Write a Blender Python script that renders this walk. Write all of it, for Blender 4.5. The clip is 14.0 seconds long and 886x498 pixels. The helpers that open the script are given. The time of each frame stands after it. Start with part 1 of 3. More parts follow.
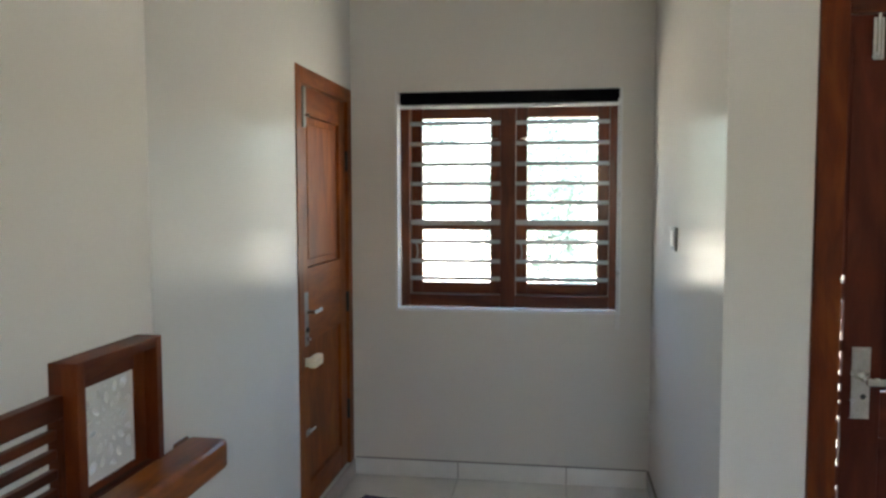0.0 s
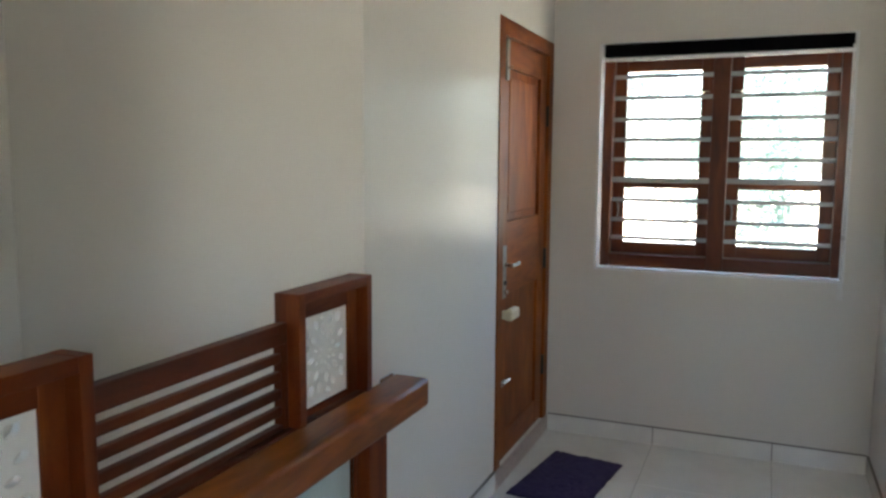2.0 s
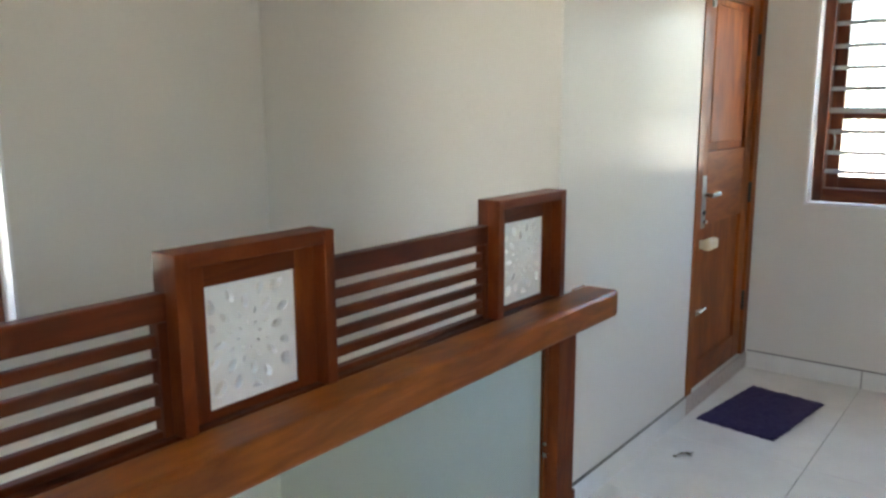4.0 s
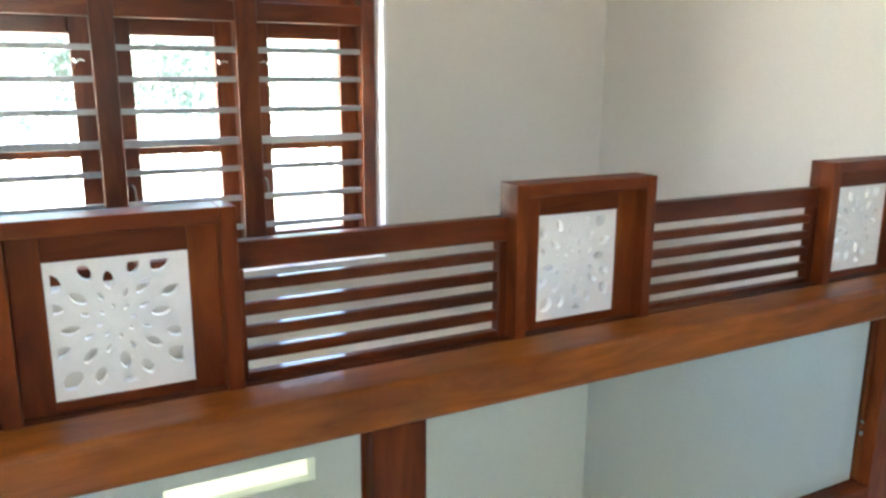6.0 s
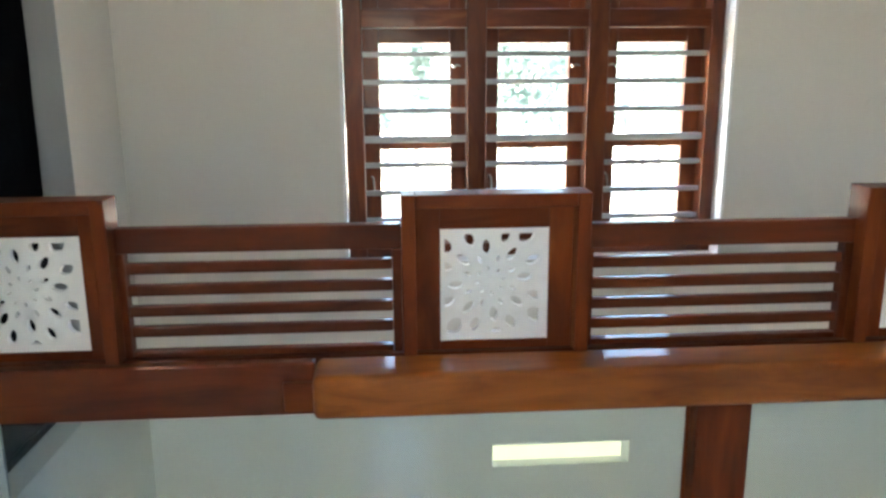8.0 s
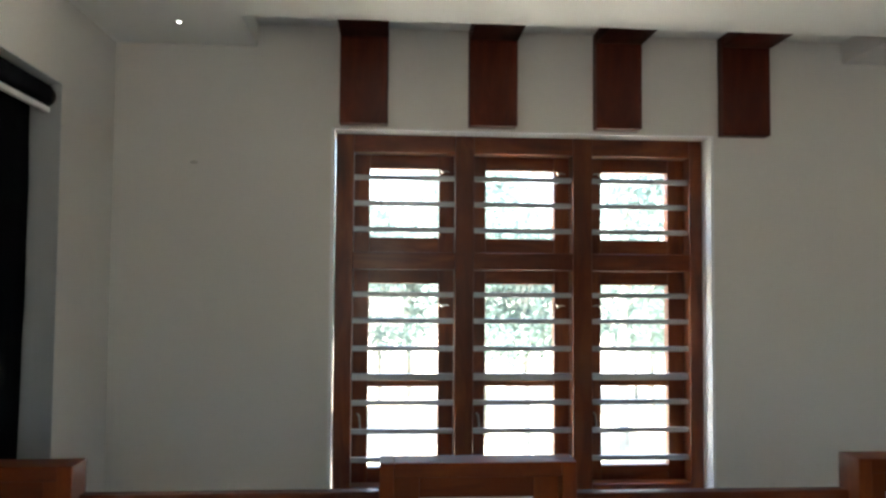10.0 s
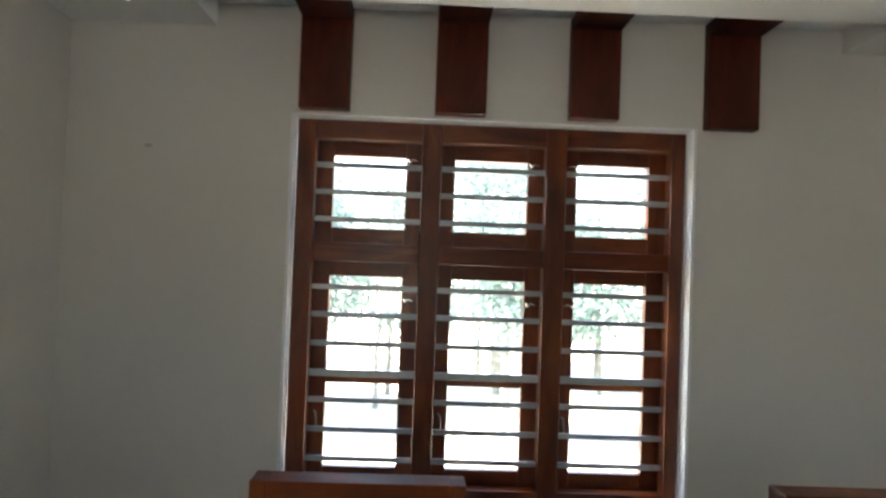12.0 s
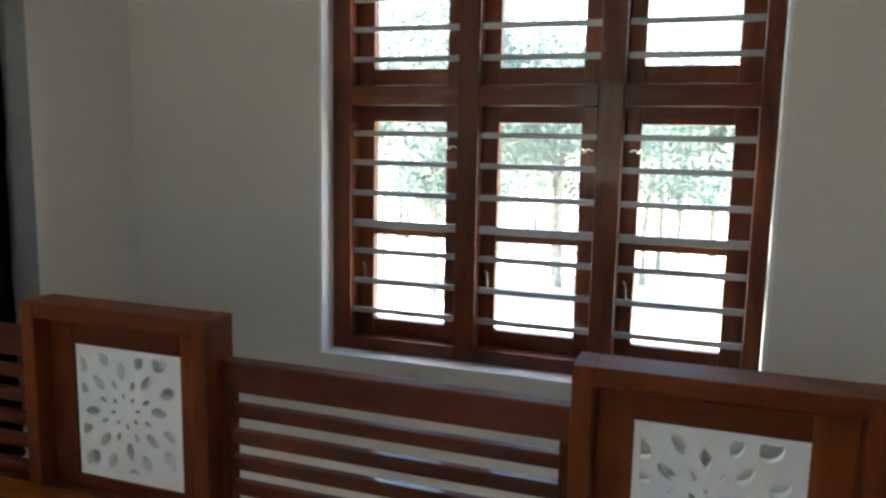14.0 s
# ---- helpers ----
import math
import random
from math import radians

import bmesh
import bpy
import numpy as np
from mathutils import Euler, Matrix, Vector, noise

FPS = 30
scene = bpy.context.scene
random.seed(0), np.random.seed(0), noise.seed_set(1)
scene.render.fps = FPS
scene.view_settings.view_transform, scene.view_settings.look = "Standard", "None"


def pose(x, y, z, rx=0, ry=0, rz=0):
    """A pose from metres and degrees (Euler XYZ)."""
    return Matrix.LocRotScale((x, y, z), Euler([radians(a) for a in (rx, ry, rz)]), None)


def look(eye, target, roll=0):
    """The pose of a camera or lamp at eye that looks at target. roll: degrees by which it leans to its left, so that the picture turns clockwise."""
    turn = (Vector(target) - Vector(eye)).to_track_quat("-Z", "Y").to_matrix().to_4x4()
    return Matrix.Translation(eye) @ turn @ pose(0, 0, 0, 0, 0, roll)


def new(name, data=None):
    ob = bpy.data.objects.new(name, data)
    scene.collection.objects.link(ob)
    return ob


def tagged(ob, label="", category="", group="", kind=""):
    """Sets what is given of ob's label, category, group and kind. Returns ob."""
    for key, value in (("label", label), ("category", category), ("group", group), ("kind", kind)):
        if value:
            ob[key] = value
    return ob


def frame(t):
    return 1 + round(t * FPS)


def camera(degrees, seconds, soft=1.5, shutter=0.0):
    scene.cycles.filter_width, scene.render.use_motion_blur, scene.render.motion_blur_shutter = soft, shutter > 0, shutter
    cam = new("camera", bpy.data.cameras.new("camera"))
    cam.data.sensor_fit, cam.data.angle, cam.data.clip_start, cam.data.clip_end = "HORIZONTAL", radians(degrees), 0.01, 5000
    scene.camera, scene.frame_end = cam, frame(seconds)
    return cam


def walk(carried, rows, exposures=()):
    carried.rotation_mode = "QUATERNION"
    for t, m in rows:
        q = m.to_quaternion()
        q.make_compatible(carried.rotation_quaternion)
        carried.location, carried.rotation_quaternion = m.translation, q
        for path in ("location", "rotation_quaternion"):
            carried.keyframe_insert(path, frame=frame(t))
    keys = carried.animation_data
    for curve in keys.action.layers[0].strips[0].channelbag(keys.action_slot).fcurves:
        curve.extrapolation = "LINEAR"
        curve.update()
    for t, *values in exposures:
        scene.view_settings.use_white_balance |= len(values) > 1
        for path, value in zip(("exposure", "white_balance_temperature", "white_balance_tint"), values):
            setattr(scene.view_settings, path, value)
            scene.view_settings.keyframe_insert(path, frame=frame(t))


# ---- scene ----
cam = camera(59.8, 14.0, soft=2.7)
PATH = [
    (0, (-0.059, 0.094, 1.585), (-0.352, 2.067, 1.448), -0.1),
    (0.5, (-0.074, 0.13, 1.566), (-0.487, 2.08, 1.403), 0.1),
    (1, (-0.092, 0.133, 1.549), (-0.611, 2.057, 1.375), 0.5),
    (1.5, (-0.106, 0.126, 1.534), (-0.74, 2.011, 1.325), 0.8),
    (2, (-0.094, 0.097, 1.532), (-0.86, 1.93, 1.305), 0.4),
    (2.2, (-0.085, 0.093, 1.537), (-0.895, 1.907, 1.303), 0.2),
    (4.3, (0.055, -0.137, 1.443), (-1.185, 1.386, 1.063), -0.4),
    (4.5, (0.049, -0.168, 1.454), (-1.203, 1.339, 1.053), -0.5),
    (5, (0.096, -0.201, 1.443), (-1.318, 1.159, 1.053), 0.6),
    (5.5, (0.158, -0.213, 1.446), (-1.417, 0.952, 1.041), 0.2),
    (6, (0.218, -0.226, 1.426), (-1.51, 0.68, 0.984), 0.3),
    (6.5, (0.271, -0.242, 1.417), (-1.549, 0.447, 0.955), 0.0),
    (7, (0.334, -0.265, 1.418), (-1.53, 0.244, 0.901), -0.3),
    (7.5, (0.381, -0.301, 1.424), (-1.52, 0.006, 0.883), -0.9),
    (8, (0.407, -0.34, 1.439), (-1.538, -0.213, 0.994), -0.4),
    (8.5, (0.426, -0.36, 1.471), (-1.557, -0.274, 1.221), -0.1),
    (9, (0.444, -0.356, 1.506), (-1.55, -0.214, 1.437), 0.3),
    (9.2, (0.417, -0.347, 1.517), (-1.578, -0.203, 1.536), 0.4),
    (11.3, (0.395, -0.213, 1.595), (-1.593, -0.042, 1.734), 0.5),
    (11.5, (0.354, -0.178, 1.598), (-1.631, 0.025, 1.734), 0.7),
    (12, (0.278, -0.021, 1.596), (-1.72, 0.035, 1.65), 2.1),
    (12.5, (0.226, 0.228, 1.566), (-1.767, 0.074, 1.514), 1.5),
    (13, (0.176, 0.488, 1.556), (-1.792, 0.152, 1.438), 1.9),
    (13.5, (-0.011, 0.666, 1.508), (-1.95, 0.216, 1.319), 2.4),
    (14, (-0.137, 0.86, 1.499), (-2.002, 0.196, 1.215), 1.1),
]
EXPOSURES = [(0.0, 4.08), (2.2, 4.22), (4.5, 4.92), (5.15, 5.06), (5.45, 5.76), (5.65, 5.78), (6.0, 5.32), (6.5, 5.21), (7.2, 5.15), (8.0, 5.07), (8.5, 4.76), (9.0, 4.44),
             (11.5, 3.93), (14.0, 3.93)]
SLOT = 0.036
OPENING = (-0.60, -0.10, 1.08, 2.05)       # added unseen opening for daylight in the landing's far side: y, y, z, z
HALL = (0.25, 1.2, -2.0, -1.1)            # added unseen opening that lights the hall below
EASTHOLE = [OPENING, HALL]
SOUTHHOLE = (0.30, 0.95, 1.35, 2.05)          # added unseen opening for fill light behind the landing: x, x, z, z
walk(cam, [(t, look(*p)) for t, *p in PATH], EXPOSURES)

# ---- light ----
world = bpy.data.worlds.new("sky")
scene.world = world
world.use_nodes = True
wn = world.node_tree
sky = wn.nodes.new("ShaderNodeTexSky")
sky.sky_type = "NISHITA"
sky.sun_disc = False
sky.sun_elevation, sky.sun_rotation = radians(58), radians(180)
sky.air_density, sky.dust_density = 1.0, 2.5
wn.links.new(sky.outputs["Color"], wn.nodes["Background"].inputs["Color"])
wn.nodes["Background"].inputs["Strength"].default_value = 0.15
sun = new("sun", bpy.data.lights.new("sun", "SUN"))
sun.data.energy, sun.data.angle, sun.data.color = 5.0, radians(0.5), (1.0, 0.95, 0.87)
sun.matrix_world = look((0, 0, 0), (-math.sin(radians(180)) * math.cos(radians(58)),
                                    -math.cos(radians(180)) * math.cos(radians(58)), -math.sin(radians(58))))


# ---- materials ----
def nodes_of(name):
    m = bpy.data.materials.new(name)
    m.use_nodes = True
    t = m.node_tree
    return m, t, t.nodes["Principled BSDF"]


def add(t, kind, **inputs):
    n = t.nodes.new(kind)
    for k, v in inputs.items():
        n.inputs[k.replace("_", " ")].default_value = v
    return n


def ramp(t, source, stops):
    r = t.nodes.new("ShaderNodeValToRGB")
    e = r.color_ramp.elements
    while len(e) < len(stops):
        e.new(0.5)
    for el, (p, c) in zip(e, stops):
        el.position, el.color = p, (*c, 1)
    t.links.new(source, r.inputs["Fac"])
    return r.outputs["Color"]


def coords(t, scale=(1, 1, 1), rot=(0, 0, 0)):
    g = t.nodes.new("ShaderNodeTexCoord")
    mp = t.nodes.new("ShaderNodeMapping")
    mp.inputs["Scale"].default_value = scale
    mp.inputs["Rotation"].default_value = rot
    t.links.new(g.outputs["Object"], mp.inputs["Vector"])
    return mp.outputs["Vector"]


def noise_tex(t, vec, scale, detail=4.0, rough=0.55, distortion=0.0):
    n = add(t, "ShaderNodeTexNoise", Scale=scale, Detail=detail, Roughness=rough, Distortion=distortion)
    t.links.new(vec, n.inputs["Vector"])
    return n.outputs["Fac"]


def bump(t, bsdf, height, strength, distance=0.01):
    b = add(t, "ShaderNodeBump", Strength=strength, Distance=distance)
    t.links.new(height, b.inputs["Height"])
    t.links.new(b.outputs["Normal"], bsdf.inputs["Normal"])


def span(t, fac, lo, hi):
    m = t.nodes.new("ShaderNodeMapRange")
    m.inputs["To Min"].default_value, m.inputs["To Max"].default_value = lo, hi
    t.links.new(fac, m.inputs["Value"])
    return m.outputs["Result"]


def paint(name, low, high, rough_lo, rough_hi, relief=0.04, fine=120, gloss=0.5):
    """Smooth wall paint: a slow drift of tone, faint roller texture, slightly uneven plaster."""
    m, t, b = nodes_of(name)
    v = coords(t)
    t.links.new(ramp(t, noise_tex(t, v, 0.35, 0.0), [(0.0, low), (1.0, high)]), b.inputs["Base Color"])
    t.links.new(span(t, noise_tex(t, v, 0.6, 0.0), rough_lo, rough_hi), b.inputs["Roughness"])
    b.inputs["Specular IOR Level"].default_value = gloss
    bump(t, b, noise_tex(t, v, fine, 2), relief, 0.001)
    return m


def wood(name, axis, dark, mid, light, rough=0.45, coat=0.12, gloss=0.12, clear=0.08):
    """Varnished teak with the grain along one axis."""
    m, t, b = nodes_of(name)
    k = {"x": (1.3, 6, 6), "y": (6, 1.3, 6), "z": (6, 6, 1.3)}[axis]
    v = coords(t, k)
    grain = noise_tex(t, v, 1.8, 5, 0.55, 1.2)
    k2 = {"x": (6, 160, 160), "y": (160, 6, 160), "z": (160, 160, 6)}[axis]
    pores = noise_tex(t, coords(t, k2), 1.0, 3, 0.6)
    k3 = {"x": (1.5, 4, 4), "y": (4, 1.5, 4), "z": (4, 4, 1.5)}[axis]
    broad = noise_tex(t, coords(t, k3), 1.3, 3, 0.5)
    c1 = ramp(t, grain, [(0.22, dark), (0.5, mid), (0.80, light)])
    c2 = ramp(t, broad, [(0.3, (0.48, 0.42, 0.37)), (0.65, (1.0, 1.0, 1.0))])
    mx = t.nodes.new("ShaderNodeMixRGB")
    mx.blend_type = "MULTIPLY"
    mx.inputs["Fac"].default_value = 0.6
    t.links.new(c1, mx.inputs["Color1"])
    t.links.new(c2, mx.inputs["Color2"])
    k4 = {"x": (0.9, 9, 9), "y": (9, 0.9, 9), "z": (9, 9, 0.9)}[axis]
    rings = noise_tex(t, coords(t, k4), 2.0, 2, 0.5, 2.0)
    c3 = ramp(t, rings, [(0.34, (0.50, 0.42, 0.36)), (0.46, (1.0, 1.0, 1.0)), (0.56, (0.74, 0.68, 0.62)), (0.66, (1.0, 1.0, 1.0))])
    mr = t.nodes.new("ShaderNodeMixRGB")
    mr.blend_type = "MULTIPLY"
    mr.inputs["Fac"].default_value = 0.32
    t.links.new(mx.outputs["Color"], mr.inputs["Color1"])
    t.links.new(c3, mr.inputs["Color2"])
    mx = mr
    ox = t.nodes.new("ShaderNodeObjectInfo")
    hs = t.nodes.new("ShaderNodeHueSaturation")
    t.links.new(span(t, ox.outputs["Random"], 0.88, 1.1), hs.inputs["Value"])
    t.links.new(mx.outputs["Color"], hs.inputs["Color"])
    t.links.new(hs.outputs["Color"], b.inputs["Base Color"])
    t.links.new(span(t, pores, rough - 0.03, rough + 0.07), b.inputs["Roughness"])
    b.inputs["Specular IOR Level"].default_value = gloss
    b.inputs["Coat Weight"].default_value, b.inputs["Coat Roughness"].default_value = coat, clear
    bump(t, b, pores, 0.012, 0.001)
    return m


def plain(name, colour, rough=0.5, metal=0.0, vary=0.12, scale=40.0, relief=0.03):
    m, t, b = nodes_of(name)
    v = coords(t)
    lo, hi = [c * (1 - vary) for c in colour], [min(1, c * (1 + vary)) for c in colour]
    t.links.new(ramp(t, noise_tex(t, v, scale, 4), [(0.3, lo), (0.7, hi)]), b.inputs["Base Color"])
    t.links.new(span(t, noise_tex(t, v, scale * 0.4, 3), max(0.03, rough - 0.08), rough + 0.08), b.inputs["Roughness"])
    b.inputs["Metallic"].default_value = metal
    bump(t, b, noise_tex(t, v, scale * 3, 3), relief, 0.004)
    return m


def glowing(name, colour, strength):
    m, t, b = nodes_of(name)
    b.inputs["Base Color"].default_value = (*colour, 1)
    b.inputs["Emission Color"].default_value = (*colour, 1)
    b.inputs["Emission Strength"].default_value = strength
    return m


def glass(name, colour, gloss=1.0):
    """Thin clear sheet: tinted light goes straight through, with a mirror-like sheen that grows at grazing angles."""
    m, t, b = nodes_of(name)
    t.nodes.remove(b)
    clear = add(t, "ShaderNodeBsdfTransparent", Color=(*colour, 1))
    sheen = add(t, "ShaderNodeBsdfGlossy", Roughness=0.02)
    edge = add(t, "ShaderNodeLayerWeight", Blend=0.5)
    curve, scale = t.nodes.new("ShaderNodeMath"), t.nodes.new("ShaderNodeMath")
    curve.operation, scale.operation = "POWER", "MULTIPLY_ADD"
    curve.inputs[1].default_value = 5.0
    scale.inputs[1].default_value, scale.inputs[2].default_value = 0.9 * gloss, 0.035 * gloss
    t.links.new(edge.outputs["Facing"], curve.inputs[0])
    t.links.new(curve.outputs["Value"], scale.inputs[0])
    mix = t.nodes.new("ShaderNodeMixShader")
    t.links.new(scale.outputs["Value"], mix.inputs["Fac"])
    t.links.new(clear.outputs["BSDF"], mix.inputs[1])
    t.links.new(sheen.outputs["BSDF"], mix.inputs[2])
    t.links.new(mix.outputs["Shader"], t.nodes["Material Output"].inputs["Surface"])
    return m


TEAK = ((0.054, 0.010, 0.0025), (0.148, 0.031, 0.006), (0.245, 0.064, 0.011))
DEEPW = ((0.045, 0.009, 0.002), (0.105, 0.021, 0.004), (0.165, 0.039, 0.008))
wood_y, wood_z = (wood("teak_" + a, a, *TEAK) for a in "yz")
deep_z, deep_x = (wood("deep_teak_" + a, a, *DEEPW) for a in "zx")
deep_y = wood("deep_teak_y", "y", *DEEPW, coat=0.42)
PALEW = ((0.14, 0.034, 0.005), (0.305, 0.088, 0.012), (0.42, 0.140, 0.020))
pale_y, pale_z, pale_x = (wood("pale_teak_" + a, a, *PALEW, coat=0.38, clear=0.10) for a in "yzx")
WINDOWW = ((0.058, 0.011, 0.0028), (0.145, 0.032, 0.0075), (0.250, 0.072, 0.017))
window_x, window_y, window_z = (wood("window_teak_" + a, a, *WINDOWW, rough=0.33, coat=0.08, gloss=0.3) for a in "xyz")
DOORW = ((0.14, 0.033, 0.006), (0.29, 0.077, 0.013), (0.41, 0.128, 0.023))
doorwood_y, doorwood_z = (wood("door_teak_" + a, a, *DOORW) for a in "yz")
DARKW = ((0.045, 0.009, 0.004), (0.092, 0.019, 0.008), (0.145, 0.034, 0.013))
darkwood_z, darkwood_x = (wood("dark_teak_" + a, a, *DARKW) for a in "zx")
wall_paint = paint("cream_wall_paint", (0.695, 0.671, 0.622), (0.725, 0.701, 0.652), 0.22, 0.28, gloss=0.05)
ceiling_paint = paint("white_ceiling_paint", (0.80, 0.80, 0.765), (0.84, 0.84, 0.805), 0.30, 0.36)
trim_white = paint("white_reveal_paint", (0.83, 0.84, 0.845), (0.86, 0.865, 0.865), 0.18, 0.26)
# jambs and head at the blind, greyer and darker than the walls
reveal_grey = paint("grey_reveal", (0.43, 0.45, 0.45), (0.48, 0.50, 0.50), 0.36, 0.42)
outer_paint = paint("outside_plaster", (0.62, 0.58, 0.5), (0.7, 0.66, 0.58), 0.6, 0.8, 0.2)
tile_white = plain("polished_white_tile", (0.75, 0.75, 0.72), 0.12, 0, 0.05, 6.0, 0.004)
grout = plain("grey_grout", (0.30, 0.29, 0.27), 0.8)
gap_dark = plain("dark_joint_filler", (0.20, 0.185, 0.17), 0.85)
threshold_stone = plain("pink_grey_threshold_stone", (0.42, 0.35, 0.31), 0.3)
steel_grey = plain("painted_grille_bar", (0.40, 0.42, 0.44), 0.35, 0.2, 0.08, 60)
chrome = plain("brushed_chrome", (0.62, 0.61, 0.58), 0.25, 1.0, 0.08, 90)
old_metal = plain("dull_metal", (0.28, 0.27, 0.25), 0.4, 1.0, 0.2, 70)
black_metal = plain("black_hinge_metal", (0.03, 0.028, 0.026), 0.5, 0.6)
cream_plastic = plain("cream_plastic", (0.74, 0.65, 0.46), 0.45, 0, 0.04)
white_plastic = plain("white_plastic", (0.74, 0.73, 0.70), 0.35, 0, 0.03)
grey_plastic = plain("grey_plastic", (0.22, 0.21, 0.20), 0.4, 0, 0.05)
jali_white = plain("white_cut_board", (0.80, 0.79, 0.75), 0.42, 0, 0.03, 30)
blind_fabric = plain("black_blind_fabric", (0.004, 0.004, 0.006), 0.8, 0, 0.3, 120, 0.2)
blind_fabric.node_tree.nodes["Principled BSDF"].inputs["Specular IOR Level"].default_value = 0.06
alu_white = plain("white_aluminium", (0.72, 0.73, 0.74), 0.3, 0.3, 0.05)
mat_purple = plain("dark_violet_pile", (0.034, 0.021, 0.085), 0.95, 0, 0.45, 180, 1.0)
wire_black = plain("dark_wire", (0.11, 0.12, 0.115), 0.5)
leaf_dry = plain("dry_leaf", (0.10, 0.08, 0.05), 0.7)
smudge_grey = plain("grey_smudge", (0.50, 0.48, 0.43), 0.6)
rail_glass = glass("pale_green_glass", (0.84, 0.92, 0.92))
window_glass = glass("clear_glass", (0.97, 0.985, 0.98))
slot_light = glowing("warm_diffuser", (1.0, 0.93, 0.60), SLOT)
led_light = glowing("led", (1.0, 0.98, 0.94), 0.6)
bark = plain("grey_bark", (0.22, 0.21, 0.18), 0.9, 0, 0.35, 6, 0.6)
leaf_green = plain("green_leaves", (0.10, 0.145, 0.130), 0.5, 0, 0.4, 1.5)
lt = leaf_green.node_tree
thin = add(lt, "ShaderNodeBsdfTranslucent", Color=(0.22, 0.30, 0.27, 1))
both = lt.nodes.new("ShaderNodeMixShader")
both.inputs["Fac"].default_value = 0.5
lt.links.new(lt.nodes["Principled BSDF"].outputs["BSDF"], both.inputs[1])
lt.links.new(thin.outputs["BSDF"], both.inputs[2])
lt.links.new(both.outputs["Shader"], lt.nodes["Material Output"].inputs["Surface"])
earth = plain("pale_dry_earth", (0.445, 0.410, 0.335), 0.95, 0, 0.25, 0.6, 0.5)


# ---- building helpers ----
BASE = {}


def thing(name, at=(0, 0, 0), label="", category="", group="", kind=""):
    ob = new(name)
    ob.empty_display_size = 0.1
    ob.location = at
    BASE[ob] = Vector(at)
    return tagged(ob, label, category, group, kind)


def finish(name, bm, material):
    bmesh.ops.recalc_face_normals(bm, faces=bm.faces)
    me = bpy.data.meshes.new(name)
    bm.to_mesh(me)
    bm.free()
    me.materials.append(material)
    return me


def part(name, bm, material, parent, label=""):
    """One mesh under a thing or a part; the bmesh is in world metres."""
    bmesh.ops.translate(bm, verts=bm.verts, vec=-BASE[parent])
    ob = new(name, finish(name, bm, material))
    ob.parent = parent
    BASE[ob] = BASE[parent]
    return tagged(ob, label)


def solid(name, bm, material, label="", category="", kind="", group=""):
    """A thing of one mesh."""
    return tagged(new(name, finish(name, bm, material)), label, category, group, kind)


def box(x0, x1, y0, y1, z0, z1, soft=0.0, seg=2, bm=None):
    b = bmesh.new()
    r = bmesh.ops.create_cube(b, size=1)["verts"]
    for v in r:
        v.co = Vector((x0 if v.co.x < 0 else x1, y0 if v.co.y < 0 else y1, z0 if v.co.z < 0 else z1))
    if soft:
        bmesh.ops.bevel(b, geom=b.edges[:], offset=soft, segments=seg, affect="EDGES", profile=0.5)
    if bm is None:
        return b
    tmp = bpy.data.meshes.new("tmp")
    b.to_mesh(tmp)
    b.free()
    bm.from_mesh(tmp)
    bpy.data.meshes.remove(tmp)
    return bm


def rod(p, q, r, seg=12, bm=None, r2=None):
    bm = bm or bmesh.new()
    p, q = Vector(p), Vector(q)
    m = Matrix.Translation((p + q) / 2) @ (q - p).to_track_quat("Z", "Y").to_matrix().to_4x4()
    bmesh.ops.create_cone(bm, cap_ends=True, segments=seg, radius1=r, radius2=r if r2 is None else r2, depth=(q - p).length, matrix=m)
    return bm


def tube(points, r, seg=6):
    """A bent wire through points."""
    bm = bmesh.new()
    for a, b in zip(points, points[1:]):
        rod(a, b, r, seg, bm)
    for a in points[1:-1]:
        bmesh.ops.create_icosphere(bm, subdivisions=1, radius=r, matrix=Matrix.Translation(a))
    return bm


def wall(name, axis, c0, c1, u0, u1, z0, z1, holes, material, label):
    """A slab between c0 and c1 along an axis, with rectangular openings (ua, ub, za, zb) right through it."""
    us = sorted({u0, u1, *[h[0] for h in holes], *[h[1] for h in holes]})
    zs = sorted({z0, z1, *[h[2] for h in holes], *[h[3] for h in holes]})
    us, zs = [u for u in us if u0 <= u <= u1], [z for z in zs if z0 <= z <= z1]

    def full(i, j):
        if not (0 <= i < len(us) - 1 and 0 <= j < len(zs) - 1):
            return False
        u, z = (us[i] + us[i + 1]) / 2, (zs[j] + zs[j + 1]) / 2
        return not any(h[0] < u < h[1] and h[2] < z < h[3] for h in holes)

    bm = bmesh.new()

    def quad(*ps):
        bm.faces.new([bm.verts.new((c, u, z) if axis == "x" else (u, c, z)) for c, u, z in ps])

    for i in range(len(us) - 1):
        for j in range(len(zs) - 1):
            if not full(i, j):
                continue
            a, b, c, d = us[i], us[i + 1], zs[j], zs[j + 1]
            for k in (c0, c1):
                quad((k, a, c), (k, b, c), (k, b, d), (k, a, d))
            for di, dj, p, q in ((-1, 0, (a, c), (a, d)), (1, 0, (b, c), (b, d)), (0, -1, (a, c), (b, c)), (0, 1, (a, d), (b, d))):
                if not full(i + di, j + dj):
                    quad((c0, *p), (c1, *p), (c1, *q), (c0, *q))
    bmesh.ops.remove_doubles(bm, verts=bm.verts, dist=1e-5)
    return solid(name, bm, material, label, "wall", "structure")


